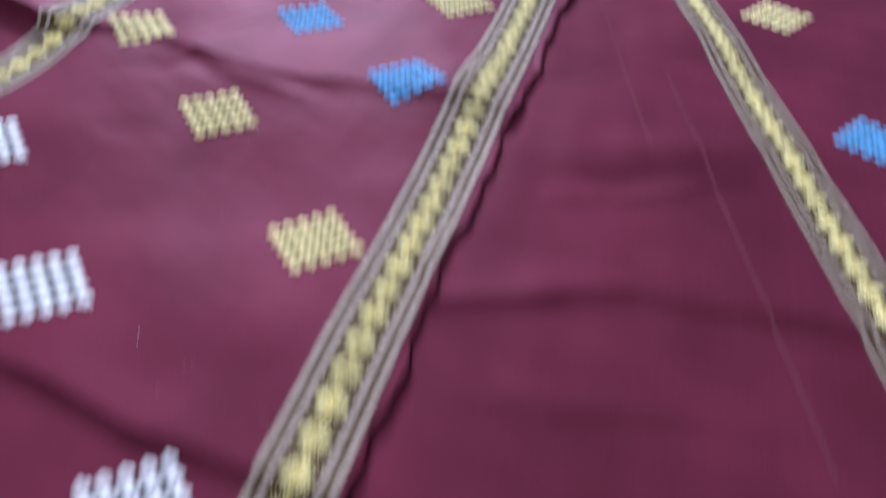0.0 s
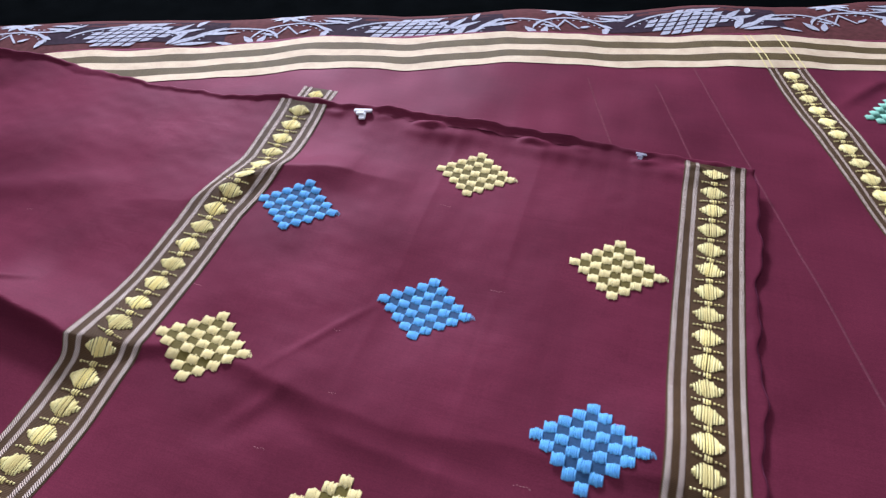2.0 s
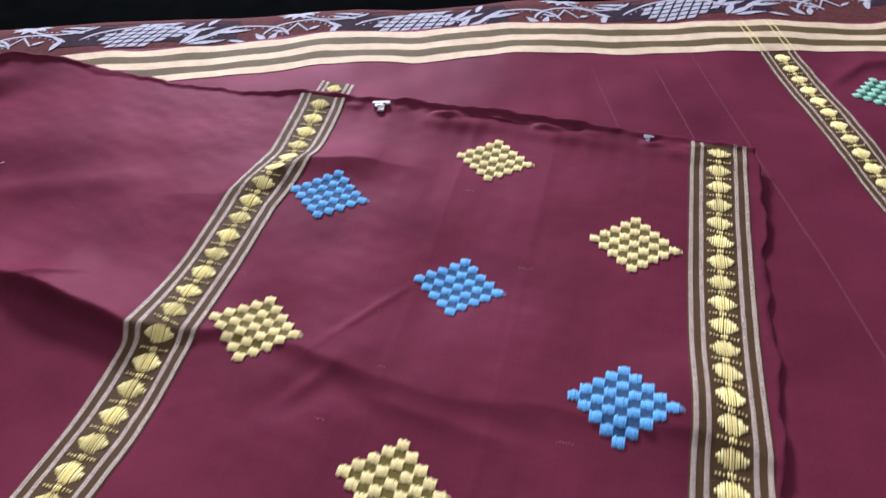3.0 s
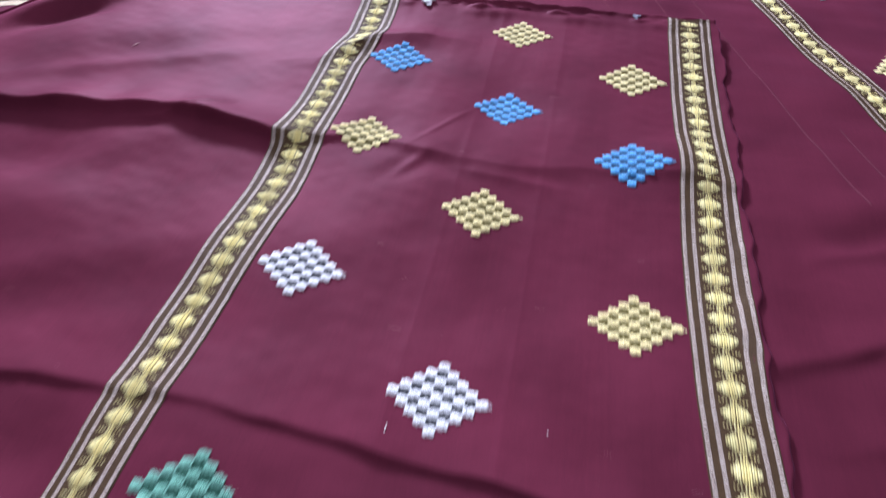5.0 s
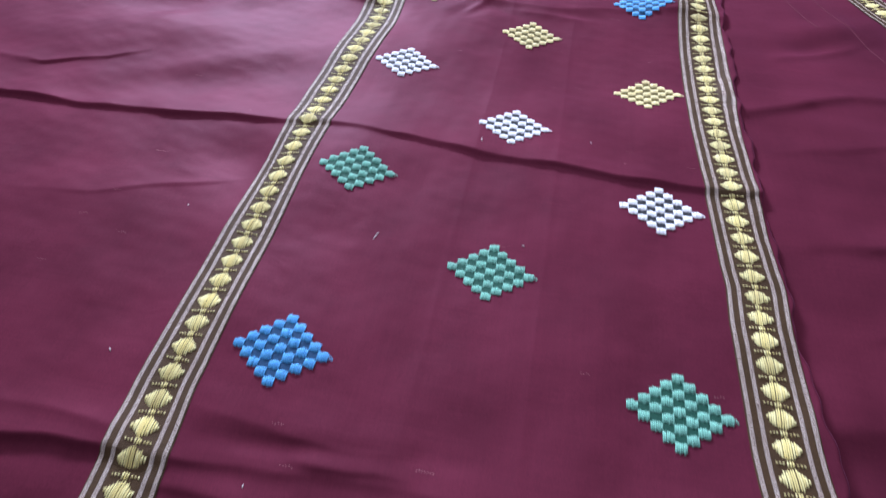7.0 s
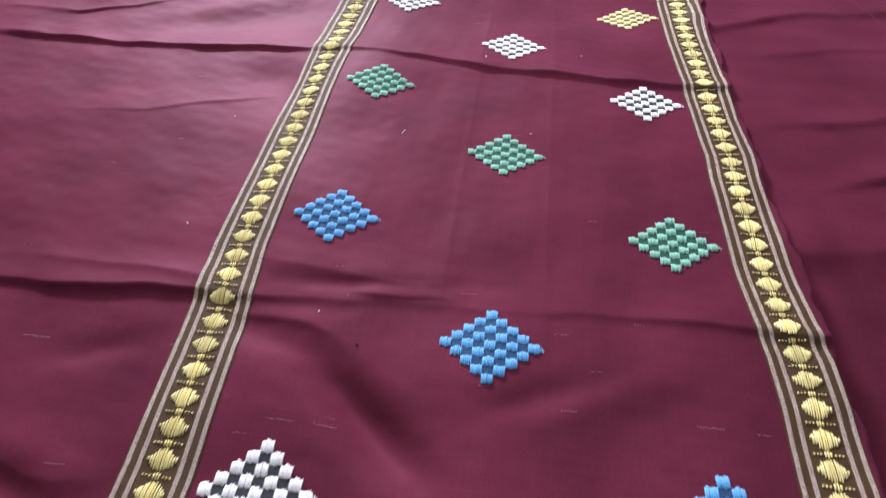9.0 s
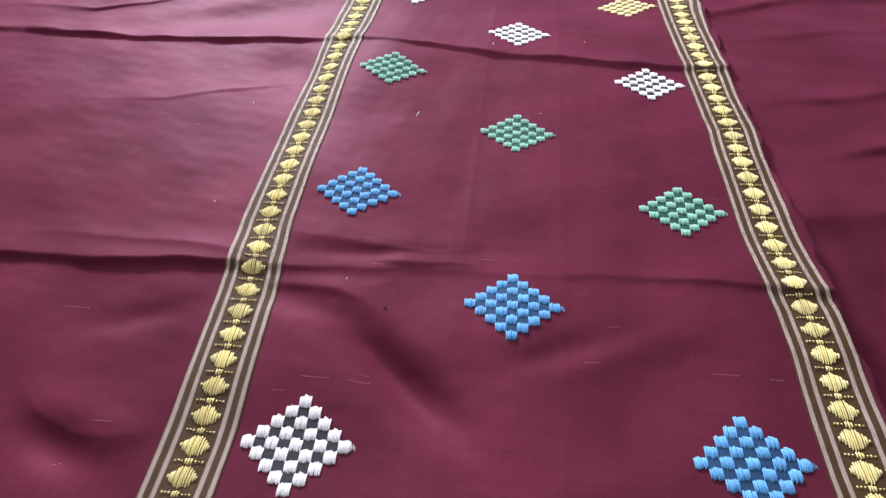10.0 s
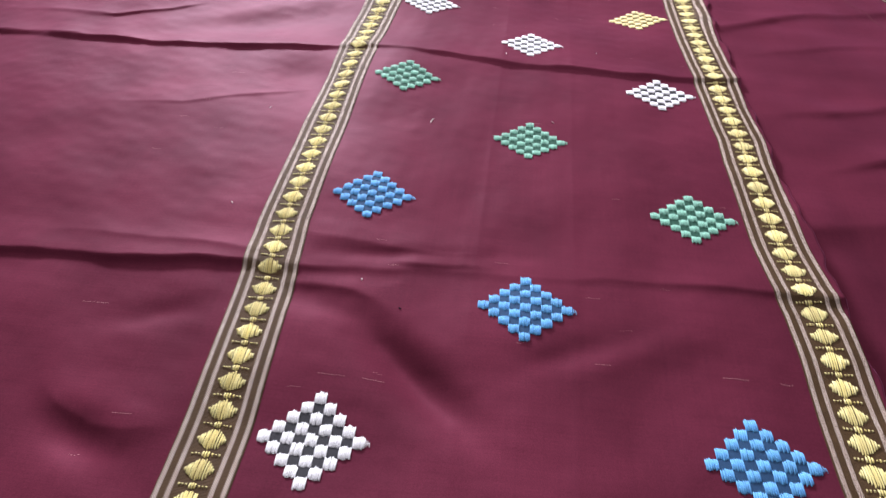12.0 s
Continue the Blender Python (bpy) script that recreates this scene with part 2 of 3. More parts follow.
CREASES = (
    ([(-1.4, 0.615, 0.019), (-1.0, 0.602, 0.019), (-0.83, 0.628, 0.022), (-0.77, 0.628, 0.024), (-0.70, 0.610, 0.022), (-0.65, 0.601, 0.016), (-0.56, 0.622, 0.006), (-0.49, 0.628, 0.004),
      (-0.41, 0.614, 0.0032), (-0.34, 0.609, 0.003), (-0.25, 0.615, 0.003), (-0.13, 0.618, 0.0035), (0, 0.61, 0.005)], 0.009, 0.045),
    ([(-0.90, 0.60, 0.0), (-0.82, 0.612, 0.005), (-0.76, 0.640, 0.006), (-0.73, 0.66, 0.0)], 0.006, 0.02),
    ([(-1.3, 0.216, 0.006), (-0.99, 0.195, 0.006), (-0.8, 0.203, 0.0058), (-0.64, 0.206, 0.005), (-0.56, 0.207, 0.003), (-0.5, 0.206, 0.004),
      (-0.4, 0.193, 0.0062), (-0.29, 0.181, 0.0063), (-0.21, 0.175, 0.0062), (-0.12, 0.174, 0.006), (0, 0.175, 0.007)], 0.0045, 0.03),
    ([(-1.2, -0.283, 0.007), (-0.85, -0.275, 0.007), (-0.65, -0.269, 0.007), (-0.58, -0.270, 0.004), (-0.48, -0.256, 0.0015), (-0.3, -0.257, 0.002),
      (-0.18, -0.247, 0.003), (0, -0.25, 0.007)], 0.006, 0.035),
    ([(-0.90, -0.243, 0.0), (-0.80, -0.243, 0.002), (-0.72, -0.243, 0.0025), (-0.66, -0.246, 0.002), (-0.62, -0.246, 0.0)], 0.007, 0.016),
    ([(-0.75, 0.78, 0.0), (-0.66, 0.80, 0.006), (-0.585, 0.885, 0.013), (-0.50, 0.905, 0.008), (-0.42, 0.905, 0.0)], 0.025, 0.03),
    ([(-1.3, 0.30, 0.0), (-1.08, 0.285, 0.003), (-0.99, 0.32, 0.003), (-0.93, 0.36, 0.0)], 0.004, 0.015),
    ([(-0.43, 0.592, 0.0), (-0.38, 0.590, 0.0025), (-0.31, 0.582, 0.0025), (-0.25, 0.585, 0.0)], 0.010, 0.02),
    ([(-0.62, -0.292, 0.0), (-0.59, -0.290, 0.003), (-0.53, -0.296, 0.003), (-0.49, -0.31, 0.0)], 0.006, 0.014),
    ([(-0.62, -0.214, 0.0), (-0.57, -0.222, 0.003), (-0.50, -0.230, 0.004), (-0.42, -0.228, 0.004), (-0.385, -0.225, 0.0)], 0.012, 0.03),
    ([(-0.50, -0.25, 0.0), (-0.47, -0.254, 0.003), (-0.42, -0.252, 0.0025), (-0.38, -0.255, 0.0)], 0.004, 0.012),
    ([(-0.80, -0.425, 0.0), (-0.765, -0.452, 0.005), (-0.725, -0.468, 0.006), (-0.69, -0.473, 0.005), (-0.65, -0.47, 0.0)], 0.022, 0.03),
    ([(-0.98, 0.02, 0.0), (-0.84, 0.03, 0.001), (-0.72, 0.07, 0.0015), (-0.66, 0.10, 0.0)], 0.004, 0.01),
)
BUMPS = (
    (-0.88, 0.52, 0.13, 0.035, 0.006, 41),
    (-0.462, 0.592, 0.032, 0.008, 0.0024, 57), (-0.437, 0.680, 0.060, 0.004, 0.0011, 56), (-1.16, 0.885, 0.09, 0.022, 0.014, 45), (-1.13, 0.86, 0.08, 0.02, -0.010, 45),
    (-0.57, 0.13, 0.09, 0.12, 0.013, 0), (-0.56, -0.12, 0.09, 0.09, 0.010, 0), (-0.57, 0.39, 0.08, 0.10, 0.003, 0),
    (-0.26, 0.44, 0.16, 0.13, -0.018, 0), (-0.53, 0.64, 0.06, 0.05, -0.008, 0), (-0.36, -0.01, 0.08, 0.08, -0.003, 0), (-0.37, 0.53, 0.06, 0.06, -0.003, 0), (-0.36, 0.74, 0.07, 0.08, -0.010, 0), (-0.13, 0.64, 0.05, 0.06, 0.012, 0),
    (-0.52, -0.46, 0.10, 0.08, -0.008, 0), (-0.11, 0.96, 0.12, 0.10, 0.007, 0), (-0.455, -0.385, 0.075, 0.022, -0.017, -42),
    (-0.730, -0.482, 0.04, 0.022, -0.012, -25), (-0.57, -0.31, 0.05, 0.018, -0.004, -15), (-0.24, -0.34, 0.08, 0.02, 0.003, 25),
    (-0.95, 0.85, 0.18, 0.05, 0.006, 15), (-0.90, 0.45, 0.2, 0.05, 0.006, 20), (-0.9, 0.02, 0.22, 0.06, 0.004, 12),
    (-0.35, -0.30, 0.07, 0.06, 0.005, 0), (-0.155, -0.43, 0.06, 0.06, 0.004, 0), (-0.85, 0.33, 0.22, 0.024, 0.002, 25), (-0.98, 0.37, 0.2, 0.024, 0.0015, 30), (-0.80, 0.29, 0.12, 0.045, -0.006, 20),
    (-0.70, 0.13, 0.04, 0.05, -0.009, 0), (-0.95, 0.74, 0.2, 0.02, 0.004, 22), (-0.62, 0.55, 0.05, 0.04, -0.005, 0), (-0.48, 0.57, 0.04, 0.02, -0.003, 40), (-0.433, 0.462, 0.03, 0.02, -0.002, 10), (-0.425, 0.592, 0.035, 0.013, -0.0025, -15),
    (-0.285, 0.592, 0.04, 0.012, -0.0025, -5), (-0.47, -0.236, 0.08, 0.010, -0.003, 5), (-0.72, -0.345, 0.05, 0.016, -0.004, 20), (-0.30, -0.348, 0.06, 0.014, -0.003, 22), (-0.88, 0.50, 0.17, 0.055, -0.010, 0), (-0.66, 0.10, 0.03, 0.05, -0.005, 0),
)


def low_z(x, y):
    """Height of the lower cloth, which sinks under the weight of the upper one."""
    x, y = np.asarray(x, float), np.asarray(y, float)
    c, s = np.cos(radians(TURN_LOW)), np.sin(radians(TURN_LOW))
    u, v = x * c + y * s, -x * s + y * c
    inside = np.minimum(right_edge(y) - x, hem_line(x) - y)
    z = -0.002 + 0.0016 * ripple(x, y, 0.22, 20) + 0.0007 * ripple(x, y, 0.07, 12)
    z = z + crease(x, y, [(-0.2, 0.56, 0.0), (-0.05, 0.352, 0.006), (0.1, 0.41, 0.0045), (0.4, 0.46, 0.004)], 0.010, 0.03)
    z = z + crease(x, y, [(-0.2, -0.16, 0.006), (0.1, -0.10, 0.006), (0.4, -0.06, 0.006)], 0.02, 0.05)
    z = z + crease(x, y, [(-0.04, 0.26, 0.0), (0.03, 0.285, 0.002), (0.12, 0.30, 0.002), (0.3, 0.33, 0.0)], 0.006, 0.02)
    z = z + crease(x, y, [(-0.04, 0.09, 0.0), (0.06, 0.11, 0.004), (0.2, 0.15, 0.005), (0.4, 0.18, 0.0)], 0.008, 0.025)
    z = z + crease(x, y, [(0.0, 0.50, 0.0), (0.05, 0.52, 0.004), (0.13, 0.555, 0.0045), (0.20, 0.61, 0.0)], 0.011, 0.025)
    z = z + crease(x, y, [(0.0, -0.02, 0.0), (0.08, 0.0, 0.004), (0.3, 0.05, 0.005)], 0.007, 0.03)
    z = z + crease(x, y, [(0.05, 1.20, 0.0), (0.12, 1.285, 0.008), (0.3, 1.36, 0.010)], 0.012, 0.03)
    z = z + bump_at(x, y, 0.13, 0.62, 0.1, 0.03, 0.005, 20) + bump_at(x, y, 0.1, 0.85, 0.09, 0.05, 0.004, 0) + bump_at(x, y, 0.15, -0.42, 0.3, 0.35, -0.035) + bump_at(x, y, 0.085, 0.55, 0.05, 0.025, -0.007, 15)
    z = z + 0.003 * np.sin(u * 19 + 0.6) * smooth01((v - 1.15) / 0.12)
    return z - 0.034 * smooth01(inside / 0.07)


def up_z(x, y):
    """Height of the upper cloth."""
    x, y = np.asarray(x, float), np.asarray(y, float)
    z = 0.0005 + 0.0014 * ripple(x, y, 0.24, 0) + 0.0008 * ripple(x, y, 0.09, 8) + 0.00016 * ripple(x, y, 0.03, 28)
    for line, near, far in CREASES:
        z = z + crease(x, y, line, near, far)
    for cx, cy, sx, sy, h, turn in BUMPS:
        z = z + bump_at(x, y, cx, cy, sx, sy, h, turn)
    for cx in (-0.405, -0.30):
        z = z + 0.0004 * np.exp(-np.abs(x - cx - 0.01 * y) / 0.004)
    hem = hem_line(x) - y
    z = z + 0.004 * np.exp(-((hem - 0.028) / 0.012) ** 2) * smooth01((x + 0.52) / 0.1) * (0.6 + 0.4 * np.sin(x * 41))
    z = z + 0.011 * np.exp(-hem / 0.035) * smooth01((x + 0.75) / 0.12)
    rough = 0.45 + 0.55 * smooth01((x + 0.53) / 0.06) * smooth01((-0.2 - x) / 0.08) + 0.16 * np.sin(x * 61) + 0.16 * np.sin(x * 137 + 1)
    rough = np.where(x < -0.64, 0.65 + 0.2 * rough, rough)
    z = z + 0.0045 * rough * np.exp(-((hem - 0.002) / 0.0035) ** 2)
    z = z + 0.003 * np.clip(np.sin(x * 41 + 1) + np.sin(x * 97), 0, 2) * np.exp(-((hem - 0.016) / 0.005) ** 2) * smooth01((x + 0.6) / 0.08)
    z = z + 0.022 * np.exp(-((x + 1.12) / 0.09) ** 2) * np.exp(-hem / 0.05)
    z = z + 0.003 * np.exp(-((right_edge(y) - x) / 0.012)) * (0.6 + 0.6 * np.sin(y * 31 + 2) * np.sin(y * 13))
    return np.maximum(z, low_z(x, y) + 0.005)


def lie(fn, x, y, turn=0.0, lift=0.0):
    """The pose of a thing that lies on the surface fn at x, y."""
    e = 0.004
    z = float(fn(x, y))
    dx, dy = (float(fn(x + e, y)) - float(fn(x - e, y))) / (2 * e), (float(fn(x, y + e)) - float(fn(x, y - e))) / (2 * e)
    n = Vector((-dx, -dy, 1)).normalized()
    ax = Vector((np.cos(radians(turn)), np.sin(radians(turn)), 0))
    ax = (ax - n * ax.dot(n)).normalized()
    ay = n.cross(ax)
    m = Matrix((ax, ay, n)).transposed().to_4x4()
    m.translation = Vector((x, y, z)) + n * lift
    return m


# ---- room ----
def box(name, lo, hi, material):
    bm = bmesh.new()
    bmesh.ops.create_cube(bm, size=1.0)
    for v in bm.verts:
        v.co = Vector([lo[k] + (v.co[k] + 0.5) * (hi[k] - lo[k]) for k in range(3)])
    me = bpy.data.meshes.new(name)
    bm.to_mesh(me)
    bm.free()
    me.materials.append(material)
    return me


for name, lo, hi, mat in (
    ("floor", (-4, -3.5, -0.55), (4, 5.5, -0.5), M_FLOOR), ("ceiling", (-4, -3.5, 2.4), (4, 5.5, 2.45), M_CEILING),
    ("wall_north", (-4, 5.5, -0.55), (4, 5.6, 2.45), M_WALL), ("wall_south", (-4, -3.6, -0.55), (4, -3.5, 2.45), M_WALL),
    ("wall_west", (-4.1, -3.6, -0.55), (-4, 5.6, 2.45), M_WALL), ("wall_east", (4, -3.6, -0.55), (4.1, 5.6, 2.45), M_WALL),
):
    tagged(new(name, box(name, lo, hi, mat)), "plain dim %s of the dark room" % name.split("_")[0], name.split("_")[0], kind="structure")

# The bed and the lower cloth share one direction, turned from the upper cloth.
LOW = pose(0, 0, 0, 0, 0, TURN_LOW)
CT, ST = np.cos(radians(TURN_LOW)), np.sin(radians(TURN_LOW))
BED_EDGE = 1.448


def to_world(u, v):
    return u * CT - v * ST, u * ST + v * CT


bed = thing("bed", "dark mattress under a brown printed bedspread", "bed")
bm = bmesh.new()
bmesh.ops.create_cube(bm, size=1.0)
for v in bm.verts:
    v.co = LOW @ Vector((v.co.x * 2.9 - 0.5, -0.2 + v.co.y * 3.2, -0.28 + v.co.z * 0.44))
bmesh.ops.bevel(bm, geom=bm.edges[:], offset=0.03, segments=3, affect="EDGES")
me = bpy.data.meshes.new("mattress")
bm.to_mesh(me)
bm.free()
me.materials.append(M_MATTRESS)
part("mattress", me, bed)


def spread_z(u, v):
    x, y = to_world(u, v)
    return low_z(x, y) - 0.005 + 0.0015 * np.sin(u * 23)


bedspread = thing("bedspread", "reddish brown bedspread with grey-white floral print on the bed", "bedspread")
us = np.linspace(-1.98, 0.98, 210)
vs = np.r_[np.linspace(-1.78, 1.25, 60), np.linspace(1.26, BED_EDGE, 20)]
U, V = np.meshgrid(us, vs)
Z = spread_z(U, V) - 0.006 * smooth01((V - BED_EDGE + 0.03) / 0.03)
for drop, out in ((0.012, 0.008), (0.04, 0.012), (0.16, 0.012), (0.34, 0.014)):
    U = np.vstack([U, us])
    V = np.vstack([V, np.full_like(us, BED_EDGE + out) + 0.004 * np.sin(us * 17) * min(1, drop * 8)])
    Z = np.vstack([Z, spread_z(us, us * 0 + BED_EDGE) - 0.006 - drop])
X, Y = to_world(U, V)
part("sheet", mesh_of("sheet", np.stack([X, Y, Z], -1).reshape(-1, 3), grid_faces(*X.shape), M_SPREAD), bedspread)


def print_patch(name, pts, material, lift=0.0015):
    """A flat printed shape on the bedspread, from its outline in u, v."""
    pts = [(u, min(v, BED_EDGE - 0.003)) for u, v in pts]
    verts = []
    for u, v in pts:
        x, y = to_world(u, v)
        verts.append((x, y, float(spread_z(u, v)) - 0.006 * float(smooth01((v - BED_EDGE + 0.03) / 0.03)) + lift))
    part(name, mesh_of(name, verts, [tuple(range(len(verts)))], material, smooth=False), bedspread)


def ribbon(line, width):
    """The outline of a line drawn with a width."""
    p = [Vector(q) for q in line]
    left, right = [], []
    for i, q in enumerate(p):
        d = (p[min(i + 1, len(p) - 1)] - p[max(i - 1, 0)]).normalized()
        n = Vector((-d.y, d.x)) * width * (0.5 if 0 < i < len(p) - 1 else 0.2)
        left.append(tuple(q + n))
        right.append(tuple(q - n))
    return left + right[::-1]


def leaf(u, v, length, width, turn):
    c, s = np.cos(radians(turn)), np.sin(radians(turn))
    out = []
    for a, w in ((0, 0), (0.2, 0.7), (0.45, 1), (0.75, 0.6), (1, 0), (0.75, -0.5), (0.45, -0.9), (0.2, -0.6)):
        out.append((u + a * length * c - w * width * s * 0.5, v + a * length * s + w * width * c * 0.5))
    return out


REPEAT = 0.4425


def paisley(u0):
    """One repeat of the bedspread's print, of which a strip shows between cloth and edge."""
    def put(name, pts, material, lift=0.0015):
        pts = [(u0 + (u - u0) * REPEAT / 0.36, v) for u, v in pts]
        if max(pts)[0] < 0.97:
            print_patch(name, pts, material, lift)

    for i in range(14):
        a, b = u0 - 0.01 + i * 0.0165, u0 - 0.01 + (i + 1) * 0.0165
        top = 1.436 - 0.010 * abs(i - 6.5) / 6.5
        for lo, hi in ((1.362, 1.388), (1.388, 1.412), (1.412, top)):
            put("dark_field", [(a, lo), (b, lo), (b, hi), (a, hi)], M_NAVY, 0.0006)
    for i in range(8):
        for j in range(6):
            u, v = u0 + 0.028 + i * 0.0135 + j * 0.006, 1.349 + j * 0.0125
            if abs((i - 3.5) / 4.2) + abs((j - 2.5) / 4.5) < 1:
                put("print_cell", [(u, v), (u + 0.011, v + 0.001), (u + 0.0165, v + 0.0105), (u + 0.0055, v + 0.0095)], M_PRINT)
    for a, b, r, t0, t1 in ((-0.055, 1.365, 0.050, 0.1, 3.0), (0.235, 1.36, 0.055, 0.1, 3.0), (0.09, 1.345, 0.085, 0.5, 2.6), (-0.01, 1.44, 0.05, 3.4, 5.8)):
        arc = [(u0 + a + r * np.cos(t), b + 0.8 * r * np.sin(t)) for t in np.linspace(t0, t1, 12)]
        put("print_arc", ribbon(arc, 0.0042), M_PRINT)
        for t in np.linspace(t0 + 0.1, t1 - 0.1, 12):
            u, v = u0 + a + (r - 0.008) * np.cos(t), b + 0.8 * (r - 0.009) * np.sin(t)
            put("print_dot", [(u - 0.0018, v), (u, v - 0.0018), (u + 0.0018, v), (u, v + 0.0018)], M_PRINT)
    for du, v, l, w, turn in ((0.15, 1.352, 0.050, 0.011, 62), (0.155, 1.352, 0.055, 0.011, 38), (0.16, 1.35, 0.050, 0.010, 14), (0.145, 1.385, 0.045, 0.010, 48),
                              (0.15, 1.385, 0.045, 0.010, 22), (0.19, 1.38, 0.040, 0.011, 44), (0.195, 1.385, 0.045, 0.010, 8), (0.18, 1.405, 0.035, 0.009, 70),
                              (0.02, 1.40, 0.040, 0.009, 160), (0.03, 1.415, 0.045, 0.008, 172), (-0.10, 1.352, 0.030, 0.011, 120), (-0.095, 1.35, 0.028, 0.010, 70),
                              (0.10, 1.415, 0.050, 0.007, 8), (-0.015, 1.352, 0.032, 0.009, 75), (0.21, 1.36, 0.030, 0.008, -20), (0.0, 1.375, 0.028, 0.008, 140)):
        put("print_leaf", leaf(u0 + du, v, l, w, turn), M_PRINT)
    for k in range(6):
        put("print_petal", leaf(u0 + 0.30, 1.440, 0.030, 0.013, 190 + k * 32), M_PRINT)
    put("print_chevron", ribbon([(u0 + 0.285, 1.370), (u0 + 0.30, 1.398), (u0 + 0.315, 1.370)], 0.006), M_PRINT)
    for side in (-1, 1):
        put("print_leaf", leaf(u0 + 0.30 + side * 0.016, 1.373, 0.018, 0.007, 90 - side * 60), M_PRINT)


for k in range(6):
    paisley(-1.571 + REPEAT * k)


# ---- lower cloth ----
def band(x0, x1, y0, y1, fn, material, lift, name, centre=None, low=False, step=0.0035):
    """A woven band between x0 and x1 (from the centre line, if any), draped on fn."""
    ys = np.linspace(y0, y1, max(2, int((y1 - y0) / step)))
    cols = max(3, int(abs(x1 - x0) / 0.004) + 1)
    xs = np.linspace(x0, x1, cols)
    A, B = np.meshgrid(xs, ys)
    C = A * (1 if low else spread(B)) + (centre(B) if centre else 0)
    X, Y = to_world(C, B) if low else (C, B)
    edge = np.where((A == x0) | (A == x1), -0.0004, 0.0)
    Z = fn(X, Y) + lift + edge
    uv = np.stack([A, B], -1).reshape(-1, 2)
    return mesh_of(name, np.stack([X, Y, Z], -1).reshape(-1, 3), grid_faces(*X.shape), material, uv)


def threads(specs, material, name):
    """Rounded raised threads along y, arched from end to end: rows of x, y0, y1, width, height."""
    verts, faces = [], []
    for x, y0, y1, w, h in specs:
        n = len(verts)
        for f, k, ww in ((0, 0.1, 0.30), (0.14, 0.72, 0.46), (0.5, 1.0, 0.5), (0.86, 0.72, 0.46), (1, 0.1, 0.30)):
            y = y0 + (y1 - y0) * f
            for across, up in ((-1, -0.45), (-0.62, 0.62), (0, 1.0), (0.62, 0.62), (1, -0.45)):
                verts.append((x + across * w * ww, y, h * (k + up * 0.35 - 0.35)))
        for r in range(4):
            for c in range(4):
                a = n + r * 5 + c
                faces.append((a, a + 1, a + 6, a + 5))
    return mesh_of(name, verts, faces, material)


MW, MH = 0.0935 / 9, 0.0758 / 9


def block_meshes(material):
    """Satin-stitch pads of six close threads, fuller in the middle, with uneven ends."""
    out = []
    for k in range(10):
        specs = []
        for i in range(6):
            e = abs(i - 2.5) / 2.5
            x = (i - 2.5) * MW * 0.172 + random.uniform(-1.5e-4, 1.5e-4)
            half = MH * (0.60 - 0.05 * e * e)
            lo, hi = -half + random.uniform(-8e-4, 8e-4), half + random.uniform(-8e-4, 8e-4)
            specs.append((x, lo, hi, MW * random.uniform(0.175, 0.205), 0.0019 - 0.0006 * e * e + random.uniform(-1e-4, 1e-4)))
        out.append(threads(specs, material, "stitch_block"))
    return out


BLOCKS = {c: block_meshes(y) for c, (y, g) in YARNS.items()}


TAILS = {c: threads([(0.0, -0.0030, 0.0034, 0.0008, 0.0007), (0.0016, -0.0022, 0.0030, 0.0007, 0.0006), (0.0030, -0.0034, 0.0012, 0.0006, 0.0005)], y, "thread_tail")
         for c, (y, g) in YARNS.items()}


def motif(cloth, colour, x, y, fn, turn=0.0, tall=1.03):
    """A woven diamond: 25 raised blocks of thread over a darker ground, with a loose tail at one tip."""
    c, s = np.cos(radians(turn)), np.sin(radians(turn))
    mh = MH * tall

    def at(a, b):
        return x + a * c - b * s, y + a * s + b * c

    verts, faces = [], []
    for r in range(9):
        n = 5 - abs(r - 4)
        half, b = (n - 0.75) * MW, (4 - r) * mh
        k = len(verts)
        cols = 2 * n + 1
        for bb in (b - mh * 0.5, b + mh * 0.5):
            for i in range(cols):
                px, py = at(-half + 2 * half * i / (cols - 1), bb)
                verts.append((px, py, float(fn(px, py)) + 0.0007))
        faces += [(k + i, k + i + 1, k + cols + i + 1, k + cols + i) for i in range(cols - 1)]
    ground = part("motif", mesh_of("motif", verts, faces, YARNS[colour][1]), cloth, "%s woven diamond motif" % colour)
    for r in range(9):
        n = 5 - abs(r - 4)
        for i in range(n):
            px, py = at((i - (n - 1) / 2) * 2 * MW + random.gauss(0, 0.0002), (4 - r) * mh + random.gauss(0, 0.0002))
            part("stitch_block", random.choice(BLOCKS[colour]), ground, m=lie(fn, px, py, turn + random.gauss(0, 2), 0.0008) @ Matrix.Diagonal((1, tall, 1, 1)))
    px, py = at(4.6 * MW, 0)
    part("thread_tail", TAILS[colour], ground, m=lie(fn, px, py, turn + random.gauss(0, 10), 0.0006))


def oval_mesh():
    """A lens of close gold threads, long in the middle and short at the tips."""
    specs = []
    fat = random.uniform(0.88, 1.06)
    for i in range(12):
        x = (i - 5.5) * 0.00218
        half = 0.0092 * fat * (1 - (abs(i - 5.5) / 6.1) ** 1.75) + 0.0006
        specs.append((x + random.uniform(-3e-4, 3e-4), -half + random.uniform(-13e-4, 9e-4), half + random.uniform(-9e-4, 13e-4), random.uniform(0.0017, 0.0023), random.uniform(0.0012, 0.0019)))
    return threads(specs, M_GOLD, "oval")


